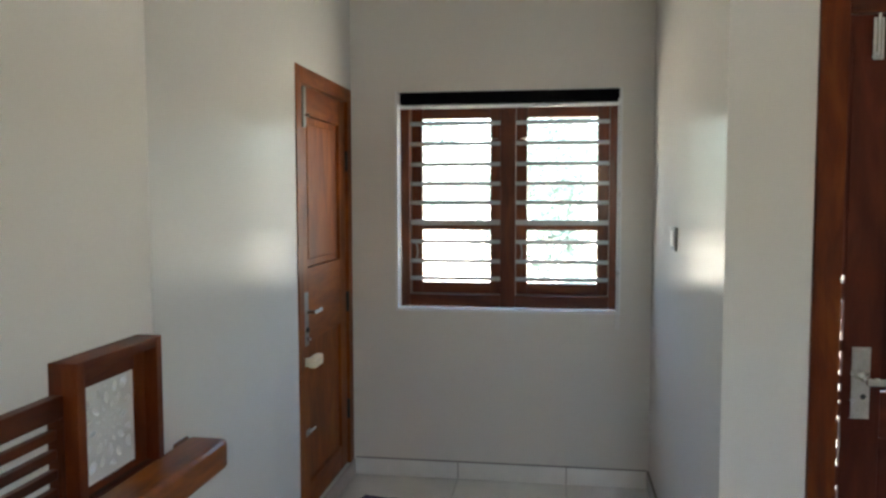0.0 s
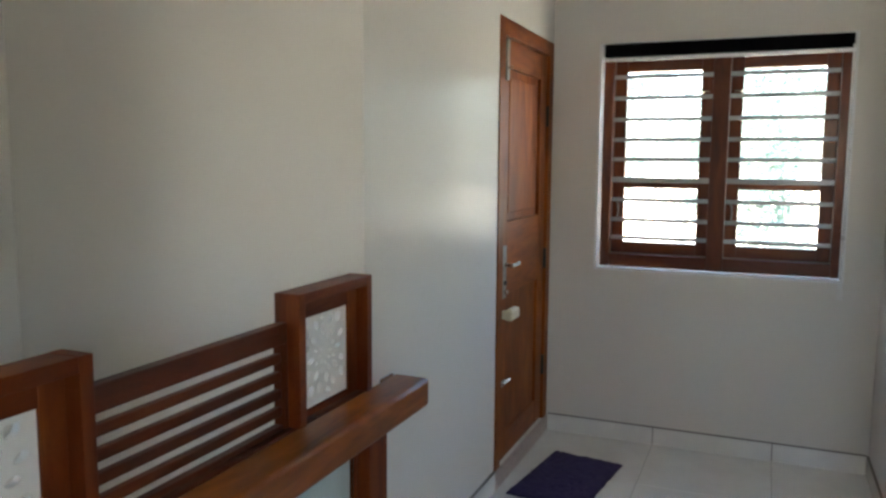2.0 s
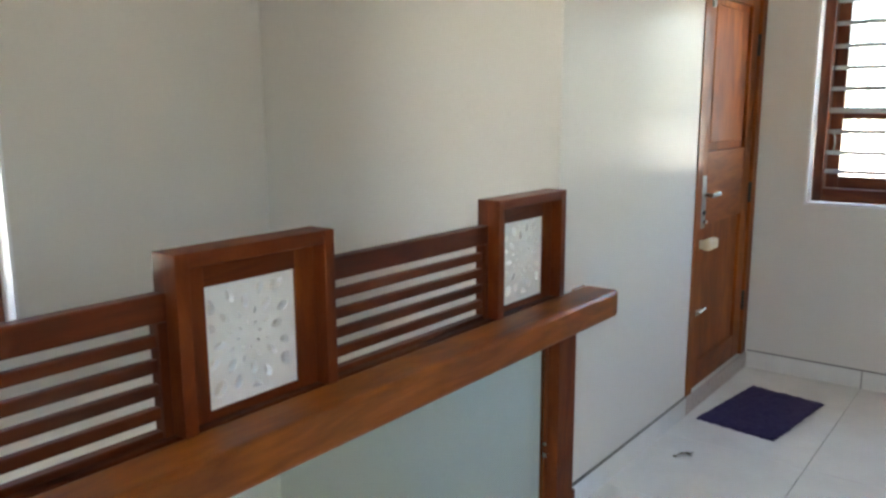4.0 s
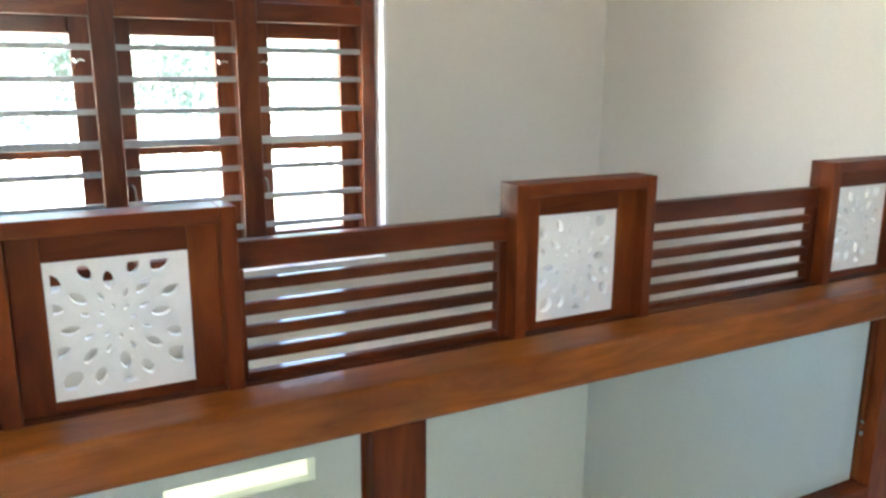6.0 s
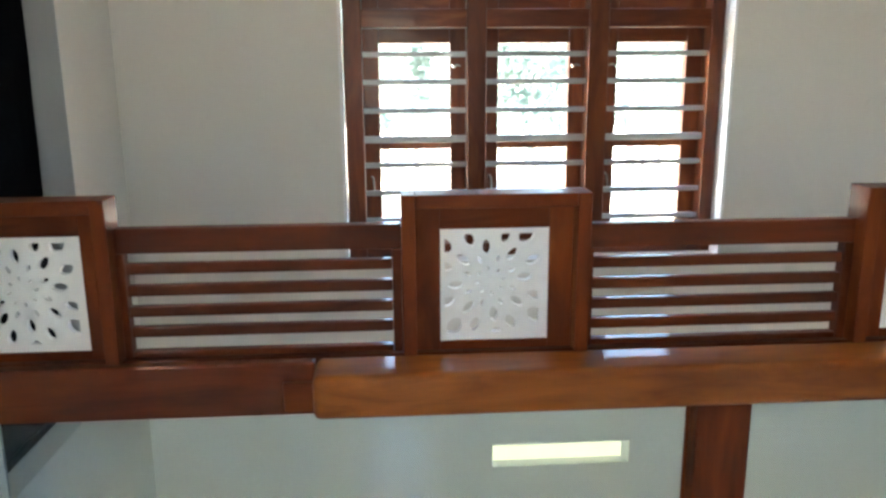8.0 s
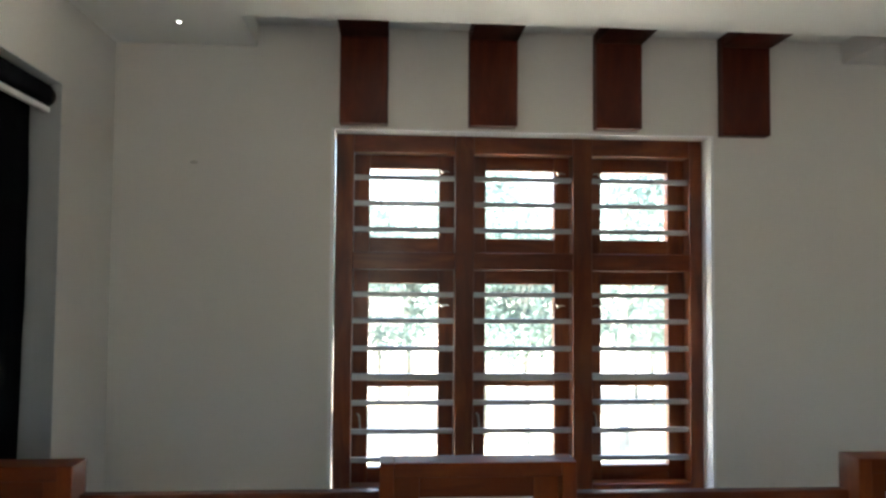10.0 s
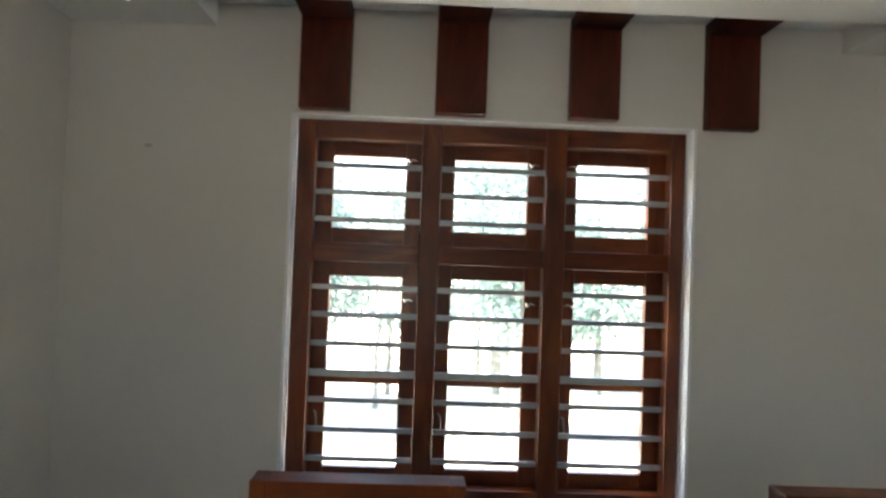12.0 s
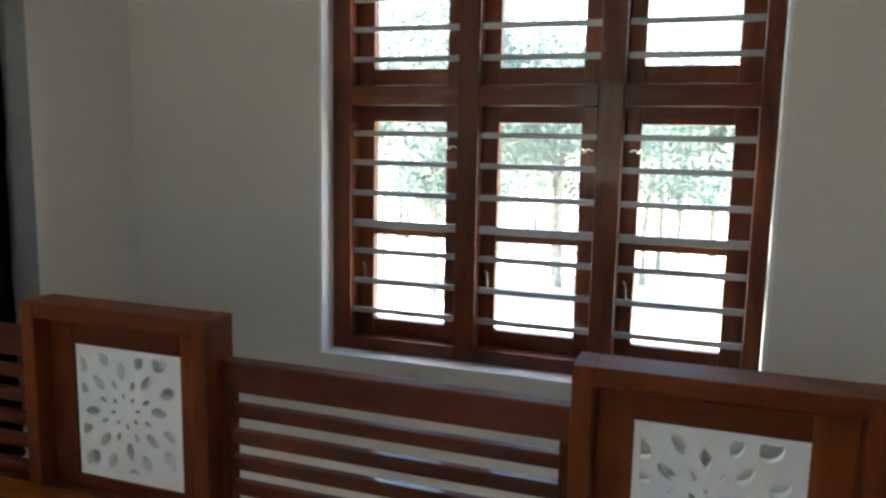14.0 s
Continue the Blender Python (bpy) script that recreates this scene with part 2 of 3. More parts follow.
# ---- the shell ----
XW, XL, XR = -2.68, -1.20, 0.44          # stairwell window wall, door wall, corridor's other wall
YN, YD, YS, YR = 4.30, 2.508, -1.386, 2.128  # corridor end, balcony door wall, blind wall, stairwell return wall
XE, DROP, LOW, HIGH = 2.6, -2.9, 2.50, 2.78
WIN = (-0.538, 1.035, 0.678, 2.180)          # three-light window: y, y, z, z
END = (-0.950, 0.279, 0.946, 2.157)        # corridor window: x, x, z, z
BLD = (-2.186, -1.538, 0.315, 2.205)         # blind window: x, x, z, z
SLT = (0.073, 0.686, -0.262, -0.157)       # recessed light: y, y, z, z
GATE = (0.69, 1.59, 0.0, 2.19)            # balcony door: x, x, z, z

wall("wall_west", "x", XW - 0.24, XW, YS - 0.24, YR + 0.2, DROP, 3.0, [WIN, SLT], wall_paint, "cream painted stairwell wall with a wooden window")
wall("wall_north", "y", YN, YN + 0.22, XL - 0.2, XR + 0.2, -0.2, 3.0, [END], wall_paint, "cream painted wall at the corridor's end")
wall("wall_south", "y", YS - 0.22, YS, XW, XE, DROP, 3.0, [BLD, SOUTHHOLE], wall_paint, "cream painted wall with a blind-covered window")
wall("wall_stair_return", "y", YR, YR + 0.2, XW, XL - 0.2, DROP, 3.0, [], wall_paint, "plain cream painted wall closing the stairwell")
wall("wall_door_side", "x", XL - 0.2, XL, YR + 0.2, YN, -0.2, 3.0, [(3.372, 4.282, 0.09, 2.17)], wall_paint, "cream semi-gloss wall with a teak door")
wall("wall_door_corner", "x", XL - 0.2, XL, YR, YR + 0.2, DROP, 3.0, [], wall_paint, "cream painted wall corner beside the railing")
wall("wall_corridor_east", "x", XR, XR + 0.2, YD + 0.2, YN, -0.2, 3.0, [], wall_paint, "glossy cream corridor wall with a light switch")
wall("wall_balcony_door", "y", YD, YD + 0.2, XR, XE, -0.2, 3.0, [GATE], wall_paint, "cream painted wall with a dark wooden door")
wall("wall_east", "x", XE, XE + 0.2, YS - 0.22, YD + 0.2, DROP, 3.0, EASTHOLE, wall_paint, "plain cream wall closing the landing")
wall("wall_hall_north", "y", YR, YR + 0.2, XL, XE, DROP, -0.2, [], wall_paint, "plain cream wall closing the hall below")
wall("wall_bath_back", "x", XL - 1.0, XL - 0.9, YR + 0.2, YN + 0.2, -0.2, 3.0, [], wall_paint, "plain wall closing the room behind the door")

bm = box(XW, -2.33, YS, -0.835, LOW, 3.0)
box(XW, -2.33, 1.6, YR, LOW, 3.0, bm=bm)
box(XW, -2.33, -0.835, 1.6, LOW + 0.09, 3.0, bm=bm)
box(-2.33, XL, YS, YR, LOW, 3.0, bm=bm)
solid("ceiling", bm, ceiling_paint, "glossy white stairwell ceiling with a shallow recess", "ceiling", "structure")
bm = box(XL, XE, YS, YD, HIGH, 3.0)
box(XL, XR, YD, YN, HIGH, 3.0, bm=bm)
solid("ceiling_landing", bm, ceiling_paint, "plain white ceiling over the landing", "ceiling", "structure")
# unseen slab, stretched far south so no sun enters the opening there
solid("roof_slab", box(XW - 0.29, XE + 0.5, YS - 2.0, YN + 0.35, 3.0, 3.15), outer_paint, "unseen flat roof slab with a deep overhang added to block the sun", "roof", kind="structure")
solid("floor_lower", box(XW, XE, YS, YR, DROP - 0.1, DROP), tile_white, "pale tiled floor at the stairwell's bottom", "floor", kind="structure")

# landing floor: slab with a tile bed, tiles laid as pieces at the end of the file
floor = solid("floor", box(XL - 0.045, XE, YS, YN, -0.16, -0.006), grout, "polished white floor tiles with fine grey joints", "floor", kind="structure")
BASE[floor] = Vector((0, 0, 0))

# ---- skirting ----
def skirting(x0, x1, y0, y1, normal, joints):
    t = thing("baseboard", ((x0 + x1) / 2, (y0 + y1) / 2, 0), "white tile skirting with a dark line along its top", "skirting", kind="structure")
    along = "y" if normal in ("+x", "-x") else "x"
    a0, a1 = (y0, y1) if along == "y" else (x0, x1)
    cuts = [a0, *[j for j in joints if a0 < j < a1], a1]
    for p, q in zip(cuts, cuts[1:]):
        if along == "y":
            part("skirting_tile", box(x0, x1, p + 0.0025, q - 0.0025, 0, 0.094, 0.0015, 1), tile_white, t)
        else:
            part("skirting_tile", box(p + 0.0025, q - 0.0025, y0, y1, 0, 0.094, 0.0015, 1), tile_white, t)
    for p in cuts[1:-1]:
        m = 0.003 if normal[0] == "+" else 0.0
        n = 0.003 - m
        if along == "y":
            part("upright_joint", box(x0 + n, x1 - m, p - 0.0022, p + 0.0022, 0, 0.0935), gap_dark, t)
        else:
            part("upright_joint", box(p - 0.0022, p + 0.0022, y0 + n, y1 - m, 0, 0.0935), gap_dark, t)
    if along == "y":
        s = 0.003 if normal == "+x" else -0.003
        part("joint_line", box(min(x0, x1 - s), max(x0 - s, x1) , y0, y1, 0.094, 0.099), gap_dark, t)
    else:
        part("joint_line", box(x0, x1, y0 + (0.003 if normal == "-y" else 0), y1 - (0.003 if normal == "+y" else 0), 0.094, 0.099), gap_dark, t)


skirting(XL, XL + 0.011, YR + 0.002, 3.372, "+x", (2.53, 3.13))
skirting(XL + 0.011, XR - 0.011, YN - 0.011, YN, "-y", (-0.6, 0.0))
skirting(XR - 0.011, XR, YD, YN - 0.011, "-x", (3.13, 3.73))
skirting(XR, 0.688, YD - 0.011, YD, "-y", ())
solid("door_threshold", box(XL - 0.12, XL + 0.012, 3.373, YN - 0.012, 0.0, 0.088, 0.003, 1), threshold_stone, "pinkish grey stone threshold under the teak door", "threshold", "structure")


# ---- windows ----
def louvre_window(name, axis, face, depth_sign, spans, rows, outer, bars, thick_bar, label, mid_rail, lights=None):
    """A teak window: outer frame set back in its opening, fixed sashes behind it, steel grille bars across each light.
    axis is the wall's normal; face is the frame's front; depth goes the way of depth_sign."""
    u0, u1, z0, z1 = outer
    s = depth_sign

    def b(ua, ub, d0, d1, za, zb, soft=0.0):
        c = sorted((face + s * d0, face + s * d1))
        return box(*c, ua, ub, za, zb, soft, 2) if axis == "x" else box(ua, ub, *c, za, zb, soft, 2)

    along = window_y if axis == "x" else window_x
    centre = ((face, (u0 + u1) / 2, z0) if axis == "x" else ((u0 + u1) / 2, face, z0))
    w = thing(name, centre, label, "window", kind="structure")
    stiles = [(u0, spans[0][0]), *[(p[1], q[0]) for p, q in zip(spans, spans[1:])], (spans[-1][1], u1)]
    for i, (a, c) in enumerate(stiles):
        part("stile" if i in (0, len(stiles) - 1) else "mullion", b(a, c, 0, 0.085, z0, z1, 0.004), window_z, w)
    rails = [(z0, rows[0][0]), *[(p[1], q[0]) for p, q in zip(rows, rows[1:])], (rows[-1][1], z1)]
    for a, c in spans:
        for i, (za, zb) in enumerate(rails):
            nm = "sill_rail" if i == 0 else ("head_rail" if i == len(rails) - 1 else "transom")
            part(nm, b(a, c, 0.002, 0.083, za, zb, 0.003), along, w)
    for i, (a, c) in enumerate(spans):
        for j, ((za, zb), zs) in enumerate(zip(rows, bars)):
            (p, q), (pz, qz) = (lights[0][i], lights[1][j]) if lights else ((a + 0.062, c - 0.062), (za + 0.062, zb - 0.062))
            part("sash_stile", b(a, p, 0.068, 0.113, za, zb, 0.003), window_z, w)
            part("sash_stile", b(q, c, 0.068, 0.113, za, zb, 0.003), window_z, w)
            part("sash_rail", b(p, q, 0.069, 0.112, za, pz, 0.003), along, w)
            part("sash_rail", b(p, q, 0.069, 0.112, qz, zb, 0.003), along, w)
            if mid_rail and za < mid_rail < zb:
                part("sash_rail", b(p, q, 0.070, 0.111, mid_rail - 0.020, mid_rail + 0.020, 0.003), along, w)
                # upright stay handle on the sash edge
                hu, hz, d = a + (p - a) * 0.45, za + 0.20, face + s * 0.060
                pts = [(hu, hz), (hu + 0.006, hz + 0.03), (hu + 0.002, hz + 0.075), (hu - 0.006, hz + 0.085)]
                pts = [Vector((d, u, z)) if axis == "x" else Vector((u, d, z)) for u, z in pts]
                part("stay_handle", tube(pts, 0.004), old_metal, w, "small dull metal casement stay")
            pane = part("pane", b(p - 0.008, q + 0.008, 0.088, 0.093, pz - 0.008, qz + 0.008), window_glass, w)
            pane.visible_shadow = False
            for z in zs:
                h = 0.014 if thick_bar and abs(z - thick_bar) < 0.02 else 0.0105
                part("grille_bar", b(a - 0.012, c + 0.012, 0.022, 0.036, z - h, z + h, 0.002), steel_grey, w, "flat grey steel grille bar")
            # casement hook on the sash edge
            hz = za + (zb - za) * 0.83
            d = face + s * 0.062
            k = 0.018 if a < (u0 + u1) / 2 - 0.2 else -0.018
            base = c - 0.02 if k > 0 else a + 0.02
            pts = [(base, hz), (base - k, hz + 0.006), (base - 1.6 * k, hz - 0.006), (base - 2.0 * k, hz + 0.008)]
            pts = [Vector((d, u, z)) if axis == "x" else Vector((u, d, z)) for u, z in pts]
            part("casement_hook", tube(pts, 0.0035), chrome, w, "small bright metal casement hook")
    return w


COLS = [(-0.451, -0.031), (0.048, 0.464), (0.547, 0.966)]
LIGHTS = [(-0.385, -0.095), (0.105, 0.399), (0.603, 0.895)]
louvre_window("window_1", "x", XW - 0.085, -1, COLS, [(0.735, 1.616), (1.688, 2.100)], (WIN[0] + 0.0125, WIN[1] - 0.0125, WIN[2] + 0.0045, WIN[3] - 0.0065),
              [[0.837, 0.952, 1.068, 1.174, 1.290, 1.404, 1.513], [1.782, 1.890, 1.998]], 1.174,
              "teak casement window of three lights with grey bars", 1.148, (LIGHTS, [(0.797, 1.557), (1.752, 2.041)]))
louvre_window("window_2", "y", YN + 0.080, 1, [(-0.885, -0.374), (-0.289, 0.220)], [(1.03, 2.082)], (END[0] + 0.0125, END[1] - 0.0125, END[2] + 0.0125, END[3] - 0.004),
              [[1.119, 1.218, 1.328, 1.437, 1.548, 1.654, 1.763, 1.877, 1.99]], 1.437,
              "teak casement window of two lights with grey bars", 1.411)

# plaster linings of the openings
def lining(name, axis, c0, c1, o, label, t=0.012, sill=0.004, head=0.006, coat=None):
    u0, u1, z0, z1 = o
    w = thing(name, (c0, u0, z0) if axis == "x" else (u0, c0, z0), label, "window reveal", kind="structure")
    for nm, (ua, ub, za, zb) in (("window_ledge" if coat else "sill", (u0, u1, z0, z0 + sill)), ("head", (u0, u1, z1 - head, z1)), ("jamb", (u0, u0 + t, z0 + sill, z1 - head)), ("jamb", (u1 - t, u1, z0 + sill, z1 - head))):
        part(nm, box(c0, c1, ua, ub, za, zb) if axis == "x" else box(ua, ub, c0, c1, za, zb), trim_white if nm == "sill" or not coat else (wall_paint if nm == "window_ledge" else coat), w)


lining("trim_window_west", "x", XW - 0.084, XW + 0.003, WIN, "bright white painted reveal round the teak window")
lining("trim_window_north", "y", YN - 0.003, YN + 0.079, END, "bright white painted reveal round the corridor window", sill=0.012, head=0.0035)
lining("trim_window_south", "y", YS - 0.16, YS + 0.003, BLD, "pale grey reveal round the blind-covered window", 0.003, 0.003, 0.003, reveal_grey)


def roller_blind(name, x0, x1, z_top, y, toward, drop, label):
    """A roller blind along x: cassette, cloth, bottom bar, chain."""
    t = thing(name, ((x0 + x1) / 2, y, z_top), label, "roller blind")
    cas = bmesh.new()
    box(x0, x1, y - 0.03, y + 0.03, z_top - 0.066, z_top, 0.012, 3, cas)
    part("cassette", cas, blind_fabric, t, "black fabric-covered cassette")
    for e in (x0 - 0.004, x1 - 0.004):
        part("end_cap", rod((e, y, z_top - 0.034), (e + 0.008, y, z_top - 0.034), 0.036, 20), alu_white if toward < 0 else black_metal, t)
    part("cassette_lip", box(x0, x1, y + toward * 0.012 - 0.008, y + toward * 0.012 + 0.008, z_top - 0.088, z_top - 0.070, 0.002), alu_white, t, "white aluminium lower edge")
    if drop:
        n = 14
        cl = bmesh.new()
        rows_ = []
        for j in range(n + 1):
            z = z_top - 0.07 - (drop - 0.07) * j / n
            rows_.append([cl.verts.new((x0 + 0.02 + (x1 - x0 - 0.04) * i / 6 + 0.003 * math.sin(j * 2.3), y + 0.004 * math.sin(i * 1.3 + j * 0.5) - 0.036, z)) for i in range(7)])
        for r0, r1 in zip(rows_, rows_[1:]):
            for i in range(6):
                cl.faces.new((r0[i], r0[i + 1], r1[i + 1], r1[i]))
        bmesh.ops.solidify(cl, geom=cl.faces[:], thickness=0.002)
        part("cloth", cl, blind_fabric, t, "black blackout cloth hanging down")
        part("bottom_bar", box(x0 + 0.018, x1 - 0.018, y - 0.044, y - 0.028, z_top - drop - 0.025, z_top - drop, 0.003), black_metal, t)
    return t


blind = roller_blind("roller_blind", END[0] + 0.024, END[1] - 0.014, END[3] - 0.006, YN + 0.02, -1, 0, "rolled-up black blind in the head of the corridor window")
chain = bmesh.new()
for dx in (0.0, 0.012):
    rod((END[1] - 0.022 + dx, YN - 0.008, 0.92), (END[1] - 0.022 + dx, YN - 0.008, END[3] - 0.06), 0.0042, 6, chain)
part("pull_chain", chain, alu_white, blind, "white bead chain")
part("chain_weight", box(END[1] - 0.03, END[1] - 0.002, YN - 0.013, YN - 0.003, 0.865, 0.925, 0.004), white_plastic, blind, "white plastic chain tensioner")
roller_blind("roller_blind", BLD[0] + 0.012, BLD[1] - 0.012, BLD[3] - 0.012, YS - 0.048, 1, 1.845, "lowered black roller blind filling a narrow window")
solid("window_3", box(BLD[0] + 0.003, BLD[1] - 0.003, YS - 0.20, YS - 0.165, BLD[2] + 0.003, BLD[3] - 0.003), darkwood_z, "dark closed shutter behind the black blind", "window", "structure")


# ---- wooden strips above the window ----
def strip(y0, y1, foot):
    t = thing("wall_strip", (XW + 0.03, (y0 + y1) / 2, foot), "dark teak strip running up the wall into the ceiling recess", "wood strip", "strips above the window")
    part("upright_board", box(XW, XW + 0.058, y0, y1, foot, LOW + 0.088, 0.004), darkwood_z, t)
    part("ceiling_board", box(XW + 0.06, -2.335, y0, y1, LOW + 0.035, LOW + 0.088, 0.004), darkwood_x, t)


for y0, y1 in ((-0.505, -0.314), (0.011, 0.205), (0.526, 0.715), (1.055, 1.255)):
    strip(y0, y1, 2.189 if y0 < 1 else 2.174)

# ---- recessed light in the stairwell wall ----
t = thing("recessed_wall_light", (XW, 0.38, -0.22), "glowing cream recessed light slot in the stairwell wall", "wall light")
fr = bmesh.new()
y0, y1, z0, z1 = SLT
d = 0.05
pts = {}
for k, (a, b_, c, e, x) in {"o": (y0 + 0.002, y1 - 0.002, z0 + 0.002, z1 - 0.002, XW - 0.001), "i": (y0 + 0.006, y1 - 0.022, z0 + 0.006, z1 - 0.008, XW - d)}.items():
    pts[k] = [fr.verts.new((x, p, q)) for p, q in ((a, c), (b_, c), (b_, e), (a, e))]
for i in range(4):
    fr.faces.new((pts["o"][i], pts["o"][(i + 1) % 4], pts["i"][(i + 1) % 4], pts["i"][i]))
part("splayed_sides", fr, trim_white, t)
part("diffuser", box(XW - d - 0.02, XW - d, y0 + 0.004, y1 - 0.018, z0 + 0.004, z1 - 0.006), slot_light, t, "warm white glowing diffuser")

# ---- wires on the wall below ----
for k, pts in enumerate(([(-0.632, -0.44), (-0.634, -0.50), (-0.628, -0.56), (-0.62, -0.60)],
                         [(-0.555, -0.47), (-0.53, -0.462), (-0.505, -0.485), (-0.515, -0.502), (-0.535, -0.495), (-0.49, -0.475), (-0.468, -0.46)],
                         [(-0.515, -0.497), (-0.497, -0.53), (-0.49, -0.57)],
                         [(-0.37, -0.445), (-0.345, -0.48), (-0.34, -0.52), (-0.352, -0.57)])):
    solid("loose_wire", tube([Vector((XW + 0.006, y, z)) for y, z in pts], 0.0035), wire_black, "thin dark curled wire stub on the stairwell wall", "wire", group="wire stubs")

# ---- downlight and smudge ----
t = thing("ceiling_spotlight", (-2.40, -1.07, LOW), "tiny lit white recessed ceiling spotlight", "downlight")
part("trim_ring", rod((-2.40, -1.07, LOW - 0.004), (-2.40, -1.07, LOW), 0.014, 20), white_plastic, t)
part("lens", rod((-2.40, -1.07, LOW - 0.007), (-2.40, -1.07, LOW - 0.0042), 0.007, 16), led_light, t)


# ---- railing ----
RAIL_TOP, PANEL_TOP = 0.840, 1.193
rail = thing("stair_railing", (-1.19, 0.4, 0), "teak and glass stair railing with slats and white cut panels", "railing")
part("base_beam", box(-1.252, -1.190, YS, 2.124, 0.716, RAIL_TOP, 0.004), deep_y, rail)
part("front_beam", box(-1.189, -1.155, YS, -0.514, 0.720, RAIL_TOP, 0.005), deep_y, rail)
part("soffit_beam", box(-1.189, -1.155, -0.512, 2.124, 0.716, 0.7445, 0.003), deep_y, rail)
hb = box(-1.189, -1.062, -0.512, 2.312, 0.746, RAIL_TOP + 0.001, 0.016, 4)
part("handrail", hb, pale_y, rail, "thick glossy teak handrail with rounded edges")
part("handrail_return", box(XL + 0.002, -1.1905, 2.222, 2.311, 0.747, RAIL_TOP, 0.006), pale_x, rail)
part("joint_block", box(-1.1545, -1.136, -0.582, -0.5145, 0.735, 0.80, 0.004), wood_y, rail)
part("bottom_rail", box(-1.168, -1.110, YS, 2.124, 0.060, 0.168, 0.005), wood_y, rail)
POSTS = ((-1.34, -1.22), (0.312, 0.434), (1.985, 2.100))
for a, b_ in POSTS:
    part("post", box(-1.175, -1.108, a, b_, 0.0, 0.7445 if a > 0 else 0.7145, 0.004), wood_z, rail)
    part("glazing_bead", box(-1.1555, -1.145, a - 0.009, a - 0.001, 0.186, 0.715, 0.002), wood_z, rail)
for a, b_ in ((-1.22, 0.312), (0.434, 1.985)):
    g = part("glass_pane", box(-1.164, -1.156, a + 0.0005, b_ - 0.0005, 0.150, 0.7155), rail_glass, rail, "pale green clear glass pane")
    g.visible_shadow = False
for z in (0.40,):
    part("glass_clip", box(-1.150, -1.140, 1.967, 1.979, z - 0.07, z - 0.055, 0.002), chrome, rail)
    part("glass_clip", box(-1.150, -1.140, 1.967, 1.979, z - 0.03, z - 0.018, 0.002), chrome, rail)


def petal(cx, cy, ang, length, width, n=14):
    """A leaf outline pointed at both ends."""
    out = []
    for i in range(n):
        a = 2 * math.pi * i / n
        u = math.cos(a) * length / 2
        v = math.sin(a) * abs(math.sin(a)) ** 0.35 * width / 2
        out.append((cx + u * math.cos(ang) - v * math.sin(ang), cy + u * math.sin(ang) + v * math.cos(ang)))
    return out


def clipped(points, axis, limit, sign):
    """The part of an outline on one side of a line."""
    out = []
    for p, q in zip(points, points[1:] + points[:1]):
        dp, dq = limit - sign * p[axis], limit - sign * q[axis]
        if dp >= 0:
            out.append(p)
        if dp * dq < 0:
            f = dp / (dp - dq)
            out.append((p[0] + (q[0] - p[0]) * f, p[1] + (q[1] - p[1]) * f))
    return out


def area(points):
    return abs(sum(p[0] * q[1] - q[0] * p[1] for p, q in zip(points, points[1:] + points[:1]))) / 2


def jali(width, height):
    """A board cut through with rings of leaves turning round an off-centre eye, in its own plane (u, v)."""
    holes = []
    k = width / 560
    ox, oy = -0.038 * width, 0.032 * height
    # first angle, radius, length, width of each ring
    for first, rad, ln, wd in ((8, 66, 27, 15), (26, 122, 42, 20), (6, 176, 80, 41), (26, 241, 78, 46), (7, 298, 98, 72)):
        for i in range(8):
            a = radians(first + 45 * i)
            h = petal(ox + k * rad * math.cos(a), oy + k * rad * math.sin(a), a, k * ln, k * wd)
            for axis, sign, side in ((0, 1, 0.41 * width), (0, -1, 0.45 * width), (1, 1, 0.44 * height), (1, -1, 0.425 * height)):
                h = clipped(h, axis, side, sign) if h else h
            if len(h) > 2 and area(h) > 60 * k * k:
                holes.append(h)
    bm = bmesh.new()

    def loop(points):
        vs = [bm.verts.new((0, u, v)) for u, v in points]
        for p, q in zip(vs, vs[1:] + vs[:1]):
            bm.edges.new((p, q))

    loop([(-width / 2, -height / 2), (width / 2, -height / 2), (width / 2, height / 2), (-width / 2, height / 2)])
    for h in holes:
        clean = [p for i, p in enumerate(h) if (p[0] - h[i - 1][0]) ** 2 + (p[1] - h[i - 1][1]) ** 2 > 1e-8]
        loop(clean)
    bmesh.ops.triangle_fill(bm, use_beauty=True, use_dissolve=False, edges=bm.edges[:], normal=(1, 0, 0))
    r = bmesh.ops.extrude_face_region(bm, geom=bm.faces[:])
    bmesh.ops.translate(bm, verts=[v for v in r["geom"] if isinstance(v, bmesh.types.BMVert)], vec=(-0.016, 0, 0))
    return bm


